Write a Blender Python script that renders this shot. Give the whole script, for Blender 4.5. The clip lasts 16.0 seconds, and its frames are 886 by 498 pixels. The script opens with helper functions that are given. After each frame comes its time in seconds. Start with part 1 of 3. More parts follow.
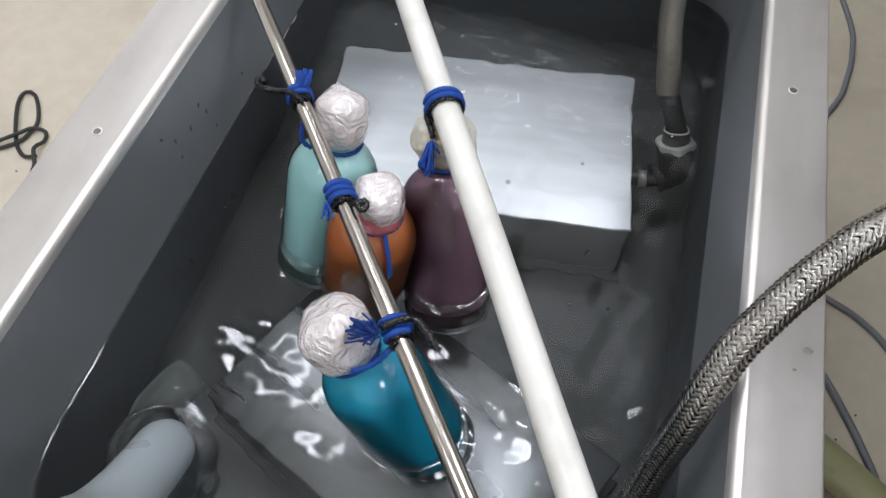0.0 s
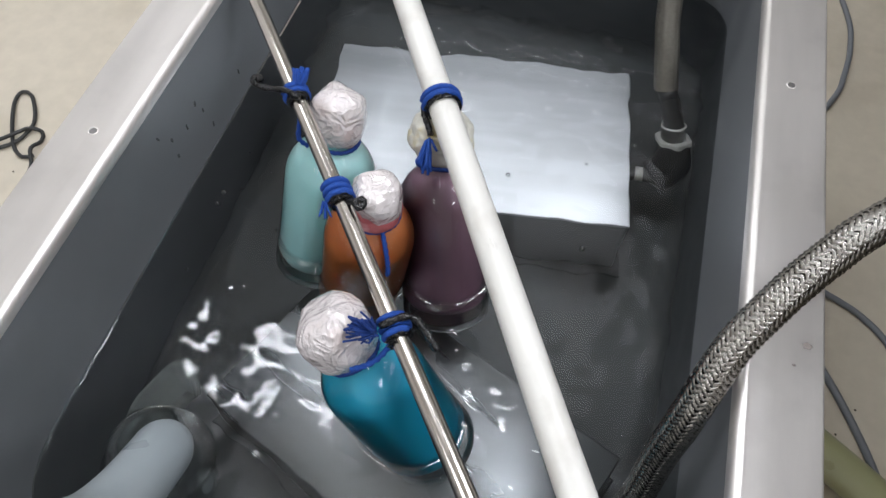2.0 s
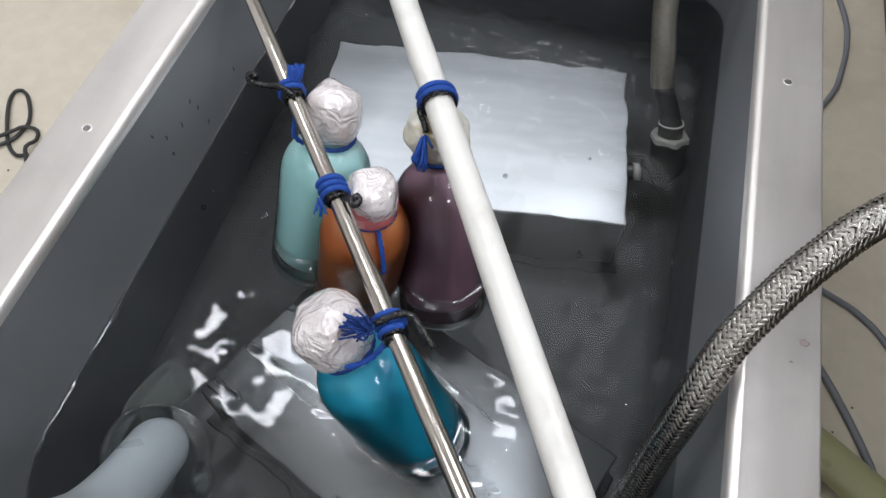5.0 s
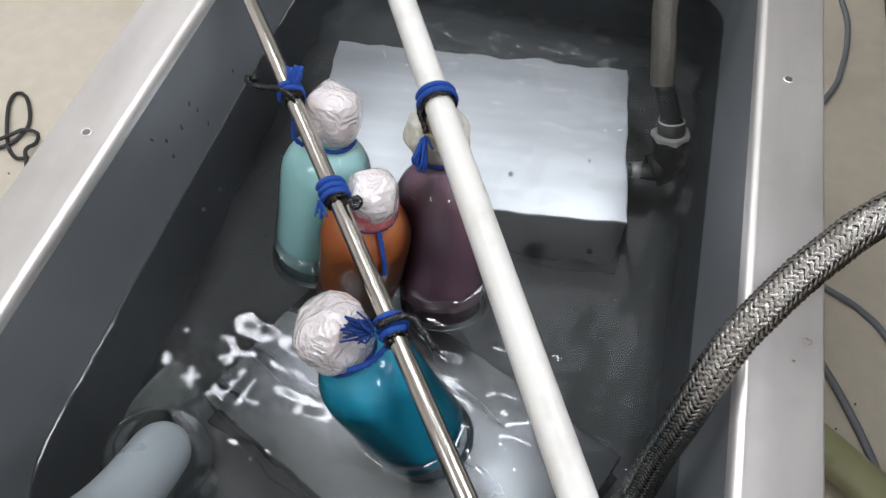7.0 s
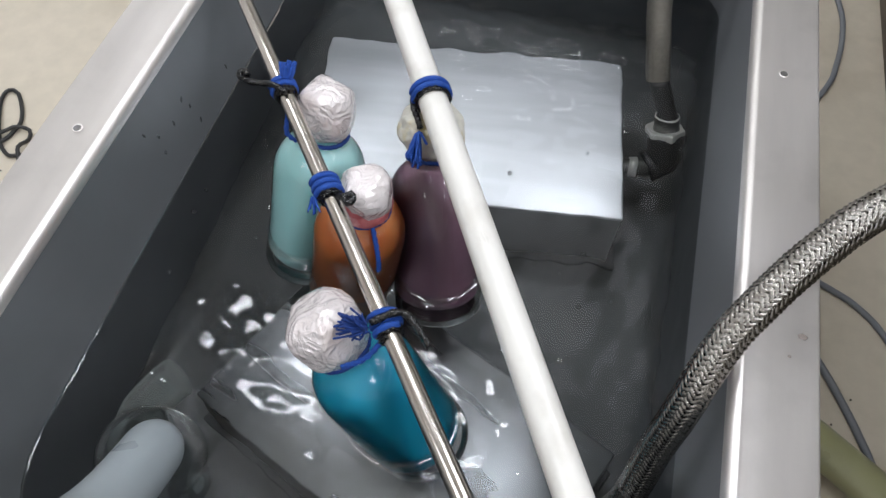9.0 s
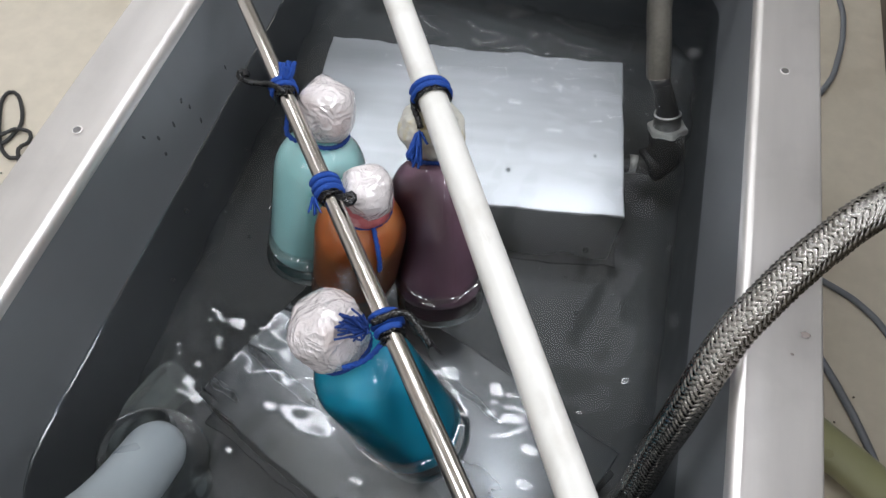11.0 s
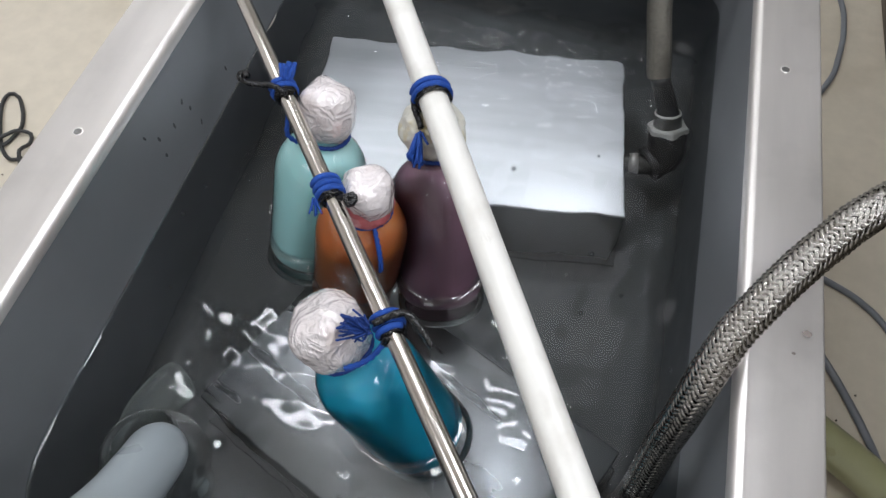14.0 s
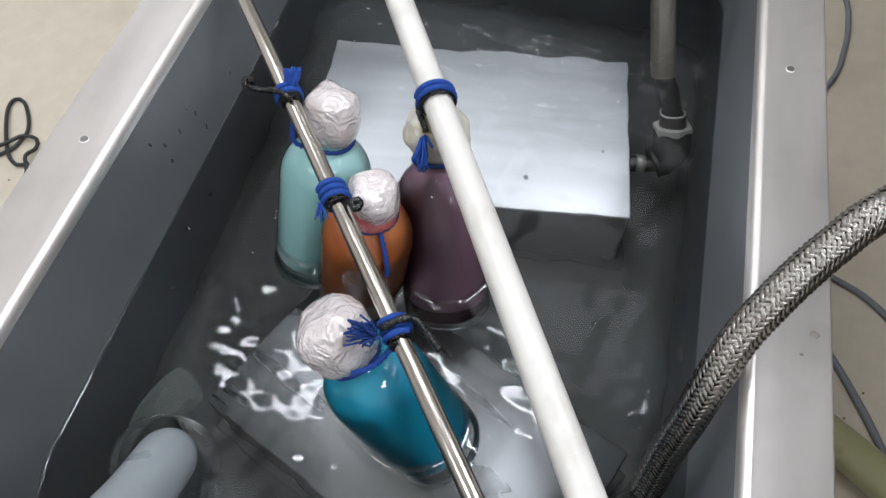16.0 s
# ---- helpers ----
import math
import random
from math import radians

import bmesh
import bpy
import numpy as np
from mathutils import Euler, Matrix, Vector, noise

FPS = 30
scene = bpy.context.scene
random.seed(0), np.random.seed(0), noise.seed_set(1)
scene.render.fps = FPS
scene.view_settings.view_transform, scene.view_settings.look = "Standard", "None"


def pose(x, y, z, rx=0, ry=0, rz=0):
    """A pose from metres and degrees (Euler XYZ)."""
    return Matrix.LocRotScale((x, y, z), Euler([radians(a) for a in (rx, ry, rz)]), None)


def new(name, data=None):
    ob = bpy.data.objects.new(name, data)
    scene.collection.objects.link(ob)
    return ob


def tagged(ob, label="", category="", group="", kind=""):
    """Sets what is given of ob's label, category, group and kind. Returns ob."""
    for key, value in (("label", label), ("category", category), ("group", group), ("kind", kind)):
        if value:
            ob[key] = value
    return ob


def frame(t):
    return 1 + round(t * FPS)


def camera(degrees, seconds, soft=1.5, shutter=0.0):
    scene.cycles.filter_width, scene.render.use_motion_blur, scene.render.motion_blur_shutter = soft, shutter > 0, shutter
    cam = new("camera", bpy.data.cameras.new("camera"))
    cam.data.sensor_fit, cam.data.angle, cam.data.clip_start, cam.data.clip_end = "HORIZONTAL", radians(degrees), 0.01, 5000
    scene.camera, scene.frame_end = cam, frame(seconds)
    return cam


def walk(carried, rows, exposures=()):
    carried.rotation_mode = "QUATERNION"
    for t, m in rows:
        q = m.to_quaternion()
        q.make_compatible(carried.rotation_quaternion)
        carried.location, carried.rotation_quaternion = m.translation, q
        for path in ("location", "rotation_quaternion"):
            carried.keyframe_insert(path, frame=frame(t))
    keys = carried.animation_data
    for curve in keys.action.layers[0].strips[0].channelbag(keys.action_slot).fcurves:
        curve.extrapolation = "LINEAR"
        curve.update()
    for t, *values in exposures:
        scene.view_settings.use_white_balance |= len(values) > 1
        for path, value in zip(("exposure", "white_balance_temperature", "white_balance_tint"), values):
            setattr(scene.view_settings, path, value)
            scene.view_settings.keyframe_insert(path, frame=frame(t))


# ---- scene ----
cam = camera(62.2, 16.0)
PATH = [
    (0, pose(0.0875, -0.0043, 0.5191, 31.90, -1.03, 16.09)),
    (0.5, pose(0.0882, -0.0051, 0.5169, 32.01, -1.15, 16.07)),
    (1, pose(0.0881, -0.0045, 0.5176, 31.90, -1.14, 16.02)),
    (1.5, pose(0.0877, -0.0039, 0.5187, 31.81, -0.92, 15.93)),
    (2, pose(0.0878, -0.0033, 0.5180, 31.71, -0.89, 15.71)),
    (2.5, pose(0.0882, -0.0039, 0.5171, 31.73, -1.01, 15.75)),
    (3, pose(0.0888, -0.0044, 0.5155, 31.75, -1.07, 15.78)),
    (3.5, pose(0.0890, -0.0031, 0.5160, 31.70, -1.03, 15.70)),
    (4, pose(0.0889, -0.0033, 0.5160, 31.68, -1.03, 15.60)),
    (6.5, pose(0.0892, -0.0016, 0.5148, 31.57, -0.83, 15.33)),
    (7, pose(0.0885, -0.0007, 0.5159, 31.50, -0.66, 15.17)),
    (7.5, pose(0.0888, -0.0004, 0.5145, 31.41, -0.69, 15.13)),
    (8, pose(0.0884, 0.0001, 0.5139, 31.40, -0.67, 14.95)),
    (8.5, pose(0.0899, -0.0003, 0.5128, 31.33, -0.90, 15.01)),
    (9, pose(0.0895, 0.0003, 0.5128, 31.31, -0.86, 14.90)),
    (11.5, pose(0.0894, 0.0011, 0.5118, 31.25, -0.54, 14.65)),
    (12, pose(0.0894, 0.0011, 0.5118, 31.23, -0.52, 14.68)),
    (12.5, pose(0.0890, 0.0002, 0.5117, 31.24, -0.55, 14.68)),
    (13, pose(0.0889, 0.0017, 0.5129, 31.13, -0.34, 14.54)),
    (13.5, pose(0.0891, 0.0022, 0.5128, 31.09, -0.39, 14.46)),
    (14, pose(0.0893, 0.0016, 0.5123, 31.22, -0.40, 14.49)),
    (14.5, pose(0.0891, 0.0021, 0.5125, 31.17, -0.37, 14.52)),
    (15, pose(0.0886, 0.0028, 0.5137, 31.09, -0.24, 14.41)),
    (15.5, pose(0.0883, 0.0019, 0.5132, 31.13, -0.03, 14.42)),
    (16, pose(0.0877, 0.0042, 0.5149, 31.06, 0.20, 14.20)),
]
walk(cam, PATH)

# ---- light: a closed room with unseen ceiling fixtures, most of them added fills ----
world = bpy.data.worlds.new("world")
scene.world = world
world.use_nodes = True
world.node_tree.nodes["Background"].inputs[0].default_value = (0.9, 0.95, 1.0, 1)
world.node_tree.nodes["Background"].inputs[1].default_value = 0.02
scene.view_settings.exposure = -0.19

CEIL = 2.1
FLOOR = -0.30
UNSEEN_LAMPS = [  # centre x, y, size along x, size along y, watts
    # placed to give the glints on the near water
    (-0.42, 0.87, 1.12, 0.10, 14),
    # added fills, no source known: basin walls, left rim and bottle fronts
    (1.30, -0.85, 0.60, 0.60, 22),
    (-1.75, 1.70, 0.50, 0.90, 13),
    (1.75, 0.70, 0.50, 1.10, 4.5),
    (-0.95, -1.10, 0.90, 0.60, 14),
    # added dim panels for the sheen on the two submerged boxes
    (0.17, 1.60, 0.54, 1.10, 2.0),
    (-0.46, 0.46, 0.80, 0.56, 1.5),
    # thin strip placed for the streaks on the far water
    (-0.20, 2.78, 1.00, 0.05, 2.6),
    # added to brighten the right rim's near end and the left wall
    (1.00, 0.70, 0.50, 0.50, 14.5),
]
for fx, fy, sx, sy, watts in UNSEEN_LAMPS:
    lamp = bpy.data.lights.new("unseen_ceiling_lamp", "AREA")
    lamp.shape, lamp.size, lamp.size_y, lamp.energy = "RECTANGLE", sx, sy, watts
    lamp.color = (0.89, 0.925, 1.0)
    new("unseen_ceiling_lamp", lamp).matrix_world = pose(fx, fy, CEIL - 0.06)


# ---- materials ----
def material(name, base, rough=0.5, metal=0.0, scale=20.0, vary=0.15, stain=0.0, stain_scale=4.0, stain_color=(0.1, 0.09, 0.07),
             bump=0.0, bump_scale=200.0, stretch=(1, 1, 1), coat=0.0, spec=0.5, emit=None, rough_vary=0.08, sss=0.0):
    m = bpy.data.materials.new(name)
    m.use_nodes = True
    nt = m.node_tree
    n, link = nt.nodes, nt.links.new
    b = n["Principled BSDF"]
    tc = n.new("ShaderNodeTexCoord")
    mp = n.new("ShaderNodeMapping")
    mp.inputs["Scale"].default_value = stretch
    link(tc.outputs["Object"], mp.inputs[0])
    fine = n.new("ShaderNodeTexNoise")
    fine.inputs["Scale"].default_value, fine.inputs["Detail"].default_value = scale, 6
    link(mp.outputs[0], fine.inputs["Vector"])
    dark = tuple(c * (1 - vary) for c in base)
    light = tuple(min(1, c * (1 + vary)) for c in base)
    mix = n.new("ShaderNodeMix")
    mix.data_type = "RGBA"
    mix.inputs[6].default_value, mix.inputs[7].default_value = (*dark, 1), (*light, 1)
    link(fine.outputs["Fac"], mix.inputs[0])
    out = mix.outputs[2]
    if stain:
        big = n.new("ShaderNodeTexNoise")
        big.inputs["Scale"].default_value, big.inputs["Detail"].default_value = stain_scale, 5
        link(tc.outputs["Object"], big.inputs["Vector"])
        ramp = n.new("ShaderNodeMapRange")
        ramp.inputs[1].default_value, ramp.inputs[2].default_value = 0.52, 0.78
        ramp.inputs[3].default_value, ramp.inputs[4].default_value = 0.0, stain
        link(big.outputs["Fac"], ramp.inputs[0])
        mix2 = n.new("ShaderNodeMix")
        mix2.data_type = "RGBA"
        mix2.inputs[7].default_value = (*stain_color, 1)
        link(ramp.outputs[0], mix2.inputs[0])
        link(out, mix2.inputs[6])
        out = mix2.outputs[2]
    link(out, b.inputs["Base Color"])
    rr = n.new("ShaderNodeMapRange")
    rr.inputs[3].default_value, rr.inputs[4].default_value = max(0, rough - rough_vary), min(1, rough + rough_vary)
    link(fine.outputs["Fac"], rr.inputs[0])
    link(rr.outputs[0], b.inputs["Roughness"])
    b.inputs["Metallic"].default_value = metal
    b.inputs["Specular IOR Level"].default_value = spec
    b.inputs["Coat Weight"].default_value = coat
    b.inputs["Coat Roughness"].default_value = 0.06
    if sss:
        b.inputs["Subsurface Weight"].default_value = sss
        b.inputs["Subsurface Radius"].default_value = (0.05, 0.05, 0.05)
        b.inputs["Subsurface Scale"].default_value = 0.5
    if emit:
        b.inputs["Emission Color"].default_value, b.inputs["Emission Strength"].default_value = (*emit[0], 1), emit[1]
    if bump:
        bn = n.new("ShaderNodeTexNoise")
        bn.inputs["Scale"].default_value, bn.inputs["Detail"].default_value = bump_scale, 4
        link(mp.outputs[0], bn.inputs["Vector"])
        bp = n.new("ShaderNodeBump")
        bp.inputs["Strength"].default_value, bp.inputs["Distance"].default_value = min(1, bump), 0.001 * max(1, bump)
        link(bn.outputs["Fac"], bp.inputs["Height"])
        link(bp.outputs[0], b.inputs["Normal"])
    return m


def clear_material(name, tint, ior=1.45, gloss_rough=0.03, haze=0.0, haze_color=(0.7, 0.75, 0.75)):
    """Thin clear glass or plastic: light passes, the surface shines by its Fresnel gloss; haze adds a milky film."""
    m = bpy.data.materials.new(name)
    m.use_nodes = True
    nt = m.node_tree
    n, link = nt.nodes, nt.links.new
    n.remove(n["Principled BSDF"])
    tr = n.new("ShaderNodeBsdfTransparent")
    tr.inputs[0].default_value = (*tint, 1)
    gl = n.new("ShaderNodeBsdfGlossy")
    gl.inputs["Roughness"].default_value = gloss_rough
    fr = n.new("ShaderNodeFresnel")
    fr.inputs[0].default_value = ior
    body = tr.outputs[0]
    if haze:
        df = n.new("ShaderNodeBsdfDiffuse")
        df.inputs[0].default_value = (*haze_color, 1)
        hz = n.new("ShaderNodeMixShader")
        nz = n.new("ShaderNodeTexNoise")
        nz.inputs["Scale"].default_value = 60
        mr = n.new("ShaderNodeMapRange")
        mr.inputs[3].default_value, mr.inputs[4].default_value = haze * 0.6, min(1, haze * 1.4)
        link(nz.outputs["Fac"], mr.inputs[0])
        link(mr.outputs[0], hz.inputs[0])
        link(tr.outputs[0], hz.inputs[1])
        link(df.outputs[0], hz.inputs[2])
        body = hz.outputs[0]
    mx = n.new("ShaderNodeMixShader")
    link(fr.outputs[0], mx.inputs[0])
    link(body, mx.inputs[1])
    link(gl.outputs[0], mx.inputs[2])
    link(mx.outputs[0], n["Material Output"].inputs["Surface"])
    return m


def film_material():
    """Many layers of creased clinging film over a pale cap: whitish with rosy patches, a sharp gloss on the folds."""
    m = material("cling_film", (0.77, 0.71, 0.705), 0.11, 0.0, 45, 0.12, 0.8, 34, (0.55, 0.43, 0.40), coat=1.0)
    nt = m.node_tree
    n, link = nt.nodes, nt.links.new
    tc = n.new("ShaderNodeTexCoord")
    total = None
    for sc, weight in ((60, 1.0), (150, 0.35)):
        nz = n.new("ShaderNodeTexNoise")
        nz.inputs["Scale"].default_value, nz.inputs["Detail"].default_value, nz.inputs["Distortion"].default_value = sc, 1, 1.5
        link(tc.outputs["Object"], nz.inputs["Vector"])
        sub = n.new("ShaderNodeMath")
        sub.operation = "SUBTRACT"
        sub.inputs[1].default_value = 0.5
        link(nz.outputs["Fac"], sub.inputs[0])
        ab = n.new("ShaderNodeMath")
        ab.operation = "ABSOLUTE"
        link(sub.outputs[0], ab.inputs[0])
        ml = n.new("ShaderNodeMath")
        ml.operation = "MULTIPLY"
        ml.inputs[1].default_value = -weight
        link(ab.outputs[0], ml.inputs[0])
        if total is None:
            total = ml.outputs[0]
        else:
            ad = n.new("ShaderNodeMath")
            link(total, ad.inputs[0])
            link(ml.outputs[0], ad.inputs[1])
            total = ad.outputs[0]
    bp = n.new("ShaderNodeBump")
    bp.inputs["Strength"].default_value, bp.inputs["Distance"].default_value = 1.0, 0.0042
    link(total, bp.inputs["Height"])
    link(bp.outputs[0], n["Principled BSDF"].inputs["Normal"])
    link(bp.outputs[0], n["Principled BSDF"].inputs["Coat Normal"])
    n["Principled BSDF"].inputs["Coat IOR"].default_value = 2.2
    return m


def water_material():
    m = bpy.data.materials.new("water")
    m.use_nodes = True
    b = m.node_tree.nodes["Principled BSDF"]
    b.inputs["Base Color"].default_value = (0.63, 0.655, 0.66, 1)
    b.inputs["Roughness"].default_value = 0.0
    b.inputs["IOR"].default_value = 1.333
    b.inputs["Transmission Weight"].default_value = 1.0
    return m


M_RIM = material("brushed_rim_steel", (0.85, 0.815, 0.79), 0.42, 0.78, 60, 0.10, 0.45, 16, (0.58, 0.555, 0.535), 0.10, 300, (1, 0.12, 1))
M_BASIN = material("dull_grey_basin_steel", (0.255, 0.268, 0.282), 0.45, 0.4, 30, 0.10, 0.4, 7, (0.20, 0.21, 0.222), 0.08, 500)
# submerged walls and bottom: basin steel again, shade under water put into its colour
M_LOWER = material("shaded_wall_steel", (0.080, 0.085, 0.091), 0.42, 0.4, 30, 0.12, 0.5, 7, (0.066, 0.070, 0.075), 0.06, 500)
M_SHADED_STEEL = material("shaded_basin_steel", (0.062, 0.066, 0.068), 0.5, 0.05, 30, 0.15, 0.25, 5, (0.048, 0.051, 0.053), 0.05, 500, spec=0.25)
M_SKIRT = material("painted_skirt", (0.55, 0.54, 0.50), 0.5, 0.2, 20, 0.08)
M_STAIN = material("dried_stain", (0.30, 0.26, 0.24), 0.6, 0.2, 300, 0.3)
# pale streaks along x stand for bands of light through the ripples
M_BOX = material("light_banded_transducer_steel", (0.55, 0.565, 0.58), 0.36, 0.45, 30, 0.45, 0.25, 12, (0.44, 0.45, 0.46), 0.1, 200, (0.10, 1, 1))
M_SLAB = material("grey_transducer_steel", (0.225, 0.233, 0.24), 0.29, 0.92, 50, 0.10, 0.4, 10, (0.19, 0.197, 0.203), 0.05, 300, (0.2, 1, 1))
# bright box's sides: shade is put into this darker steel colour
M_SIDE = material("half_shaded_side_steel", (0.27, 0.275, 0.28), 0.45, 0.5, 50, 0.12, 0.4, 10, (0.20, 0.205, 0.21), 0.05, 300)
# same steel as the grey box's top, with its sides' shade in the colour
M_SHADED_SIDE = material("shaded_box_side", (0.055, 0.057, 0.06), 0.5, 0.2, 50, 0.15, 0.4, 10, (0.04, 0.042, 0.044), 0.05, 300)
M_ROD = material("polished_rod_steel", (0.62, 0.58, 0.54), 0.22, 1.0, 90, 0.12, 0.3, 40, (0.45, 0.40, 0.36), 0.05, 400, (1, 1, 0.05))
M_PIPE = material("white_pvc", (0.78, 0.765, 0.72), 0.30, 0.0, 60, 0.08, 0.7, 30, (0.52, 0.49, 0.43), 0.06, 300, (1, 1, 0.15))
M_HOLE = material("hole_shade_disc", (0.12, 0.115, 0.11), 0.4, 0.5)
M_FLOOR = material("beige_vinyl", (0.58, 0.52, 0.42), 0.5, 0.0, 45, 0.12, 0.7, 9, (0.42, 0.36, 0.27), 0.05, 150)
M_WALL = material("room_wall_paint", (0.78, 0.77, 0.75), 0.8, 0, 8, 0.06)
M_CEIL = material("ceiling_paint", (0.78, 0.78, 0.76), 0.9, 0, 8, 0.05)
M_GLASS = clear_material("bottle_glass", (0.97, 0.985, 0.98), 1.5, 0.03)
# white haze stands for the bright arcs reflected round the foot
M_FOOT = clear_material("foot_highlight_glass", (0.92, 0.95, 0.95), 1.6, 0.05, 0.45, (0.80, 0.85, 0.85))
M_CLEAR = clear_material("clear_plastic", (0.90, 0.93, 0.92), 1.45, 0.25, 0.10, (0.40, 0.45, 0.45))
M_FLAP = clear_material("hazy_film", (0.80, 0.80, 0.79), 1.45, 0.2, 0.35, (0.45, 0.45, 0.44))
M_MILKY = material("milky_tube", (0.34, 0.38, 0.40), 0.30, 0.0, 30, 0.06, 0.2, 18, (0.5, 0.53, 0.52), 0.03, 200, coat=0.3, sss=0.3)
M_FILM = film_material()
M_FILM_RED = material("red_cap_under_film", (0.50, 0.13, 0.14), 0.2, 0.0, 70, 0.5, 0.9, 60, (0.70, 0.60, 0.60), 1.2, 160, coat=0.5)
M_TAPE = material("cream_tape", (0.74, 0.72, 0.64), 0.35, 0.0, 60, 0.12, 1.0, 55, (0.58, 0.42, 0.05), 1.0, 150, coat=0.3)
M_BLUE = material("blue_cord", (0.008, 0.062, 0.33), 0.75, 0.0, 500, 0.5, bump=0.8, bump_scale=900)
M_NAVY = material("navy_cord_fibres", (0.006, 0.035, 0.19), 0.8, 0.0, 500, 0.5)
M_BLACK = material("black_cord", (0.004, 0.004, 0.005), 0.28, 0.0, 400, 0.4, spec=0.5)
M_RUBBER = material("black_rubber", (0.02, 0.02, 0.021), 0.5, 0.0, 100, 0.2, bump=0.1)
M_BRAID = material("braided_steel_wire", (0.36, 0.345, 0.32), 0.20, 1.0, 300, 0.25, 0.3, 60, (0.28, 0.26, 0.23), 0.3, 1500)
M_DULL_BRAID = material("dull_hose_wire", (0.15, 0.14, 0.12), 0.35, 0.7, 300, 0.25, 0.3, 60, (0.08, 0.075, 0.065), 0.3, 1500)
M_DULL_NUT = material("dull_ferrule_steel", (0.10, 0.10, 0.095), 0.4, 0.7, 80, 0.15)
M_CORE = material("hose_core", (0.012, 0.012, 0.012), 0.6)
M_NUT = material("hex_nut_steel", (0.66, 0.65, 0.61), 0.4, 0.6, 80, 0.15, bump=0.1)
M_GREY_CABLE = material("grey_cable", (0.17, 0.18, 0.20), 0.5, 0.0, 60, 0.10, bump=0.1)
M_BLACK_CABLE = material("black_cable", (0.02, 0.02, 0.02), 0.5, 0.0, 60, 0.2)
M_GREEN_TUBE = material("yellow_green_tube", (0.36, 0.36, 0.20), 0.3, 0.0, 30, 0.08, coat=0.4, sss=0.3)
M_PLINTH = material("brown_plinth", (0.10, 0.085, 0.065), 0.6, 0.0, 30, 0.15)
M_DIFFUSER = material("lamp_diffuser", (0.9, 0.9, 0.88), 0.5, emit=((0.89, 0.925, 1.0), 4.0))
M_DIM = material("dim_lamp_diffuser", (0.9, 0.9, 0.88), 0.5, emit=((0.89, 0.925, 1.0), 0.5))
M_HOUSING = material("lamp_housing", (0.75, 0.75, 0.74), 0.5)
M_SCRATCH = material("residue", (0.10, 0.105, 0.11), 0.2, coat=0.8)
M_MENISCUS = clear_material("wet_edge", (0.97, 0.98, 0.98), 2.0, 0.06)
M_BUBBLE = clear_material("bubble_skin", (0.96, 0.97, 0.97), 1.6, 0.02)
M_WATER = water_material()


# ---- mesh helpers ----
def part(name, bm, mat, parent=None, label="", smooth=True):
    me = bpy.data.meshes.new(name)
    bm.to_mesh(me)
    bm.free()
    me.materials.append(mat)
    if smooth:
        me.polygons.foreach_set("use_smooth", [True] * len(me.polygons))
    ob = new(name, me)
    if parent:
        ob.parent = parent
    if label:
        tagged(ob, label)
    return ob


def thing(name, label, category, m=Matrix(), group="", kind=""):
    ob = new(name)
    ob.empty_display_size = 0.02
    ob.matrix_world = m
    return tagged(ob, label, category, group, kind)


def box(sx, sy, sz, at=(0, 0, 0), bevel=0.0, seg=2):
    bm = bmesh.new()
    bmesh.ops.create_cube(bm, size=1)
    bmesh.ops.scale(bm, vec=(sx, sy, sz), verts=bm.verts)
    if bevel:
        bmesh.ops.bevel(bm, geom=bm.edges[:], offset=bevel, segments=seg, affect="EDGES", profile=0.5)
    bmesh.ops.translate(bm, vec=at, verts=bm.verts)
    return bm


def loft(loops, closed=True, cap_first=False, cap_last=False):
    bm = bmesh.new()
    rows = [[bm.verts.new(p) for p in lp] for lp in loops]
    k = len(rows[0])
    for a, b in zip(rows, rows[1:]):
        for i in range(k if closed else k - 1):
            j = (i + 1) % k
            bm.faces.new((a[i], a[j], b[j], b[i]))
    if cap_first:
        bm.faces.new(rows[0][::-1])
    if cap_last:
        bm.faces.new(rows[-1])
    bmesh.ops.recalc_face_normals(bm, faces=bm.faces[:])
    return bm


def lathe(profile, n=48):
    loops = []
    for r, z in profile:
        r = max(r, 1e-5)
        loops.append([(r * math.cos(2 * math.pi * i / n), r * math.sin(2 * math.pi * i / n), z) for i in range(n)])
    return loft(loops)


def rounded_rect(x0, x1, y0, y1, r, z, n=8, near=None):
    """A rectangle with round corners; near: another radius for the two corners at y0."""
    pts, q = [], r if near is None else near
    for cx, cy, a0, r in ((x1 - q, y0 + q, -90, q), (x1 - r, y1 - r, 0, r), (x0 + r, y1 - r, 90, r), (x0 + q, y0 + q, 180, q)):
        for i in range(n + 1):
            a = radians(a0 + 90 * i / n)
            pts.append((cx + r * math.cos(a), cy + r * math.sin(a), z))
    return pts


def spline(ctrl, step=0.004):
    """A smooth line through the control points."""
    c = [Vector(p) for p in ctrl]
    c = [c[0] * 2 - c[1]] + c + [c[-1] * 2 - c[-2]]
    out = []
    for a, b, d, e in zip(c, c[1:], c[2:], c[3:]):
        n = max(2, int((d - b).length / step))
        for i in range(n):
            t = i / n
            out.append(0.5 * (2 * b + (d - a) * t + (2 * a - 5 * b + 4 * d - e) * t * t + (3 * b - a - 3 * d + e) * t ** 3))
    out.append(c[-2])
    return out


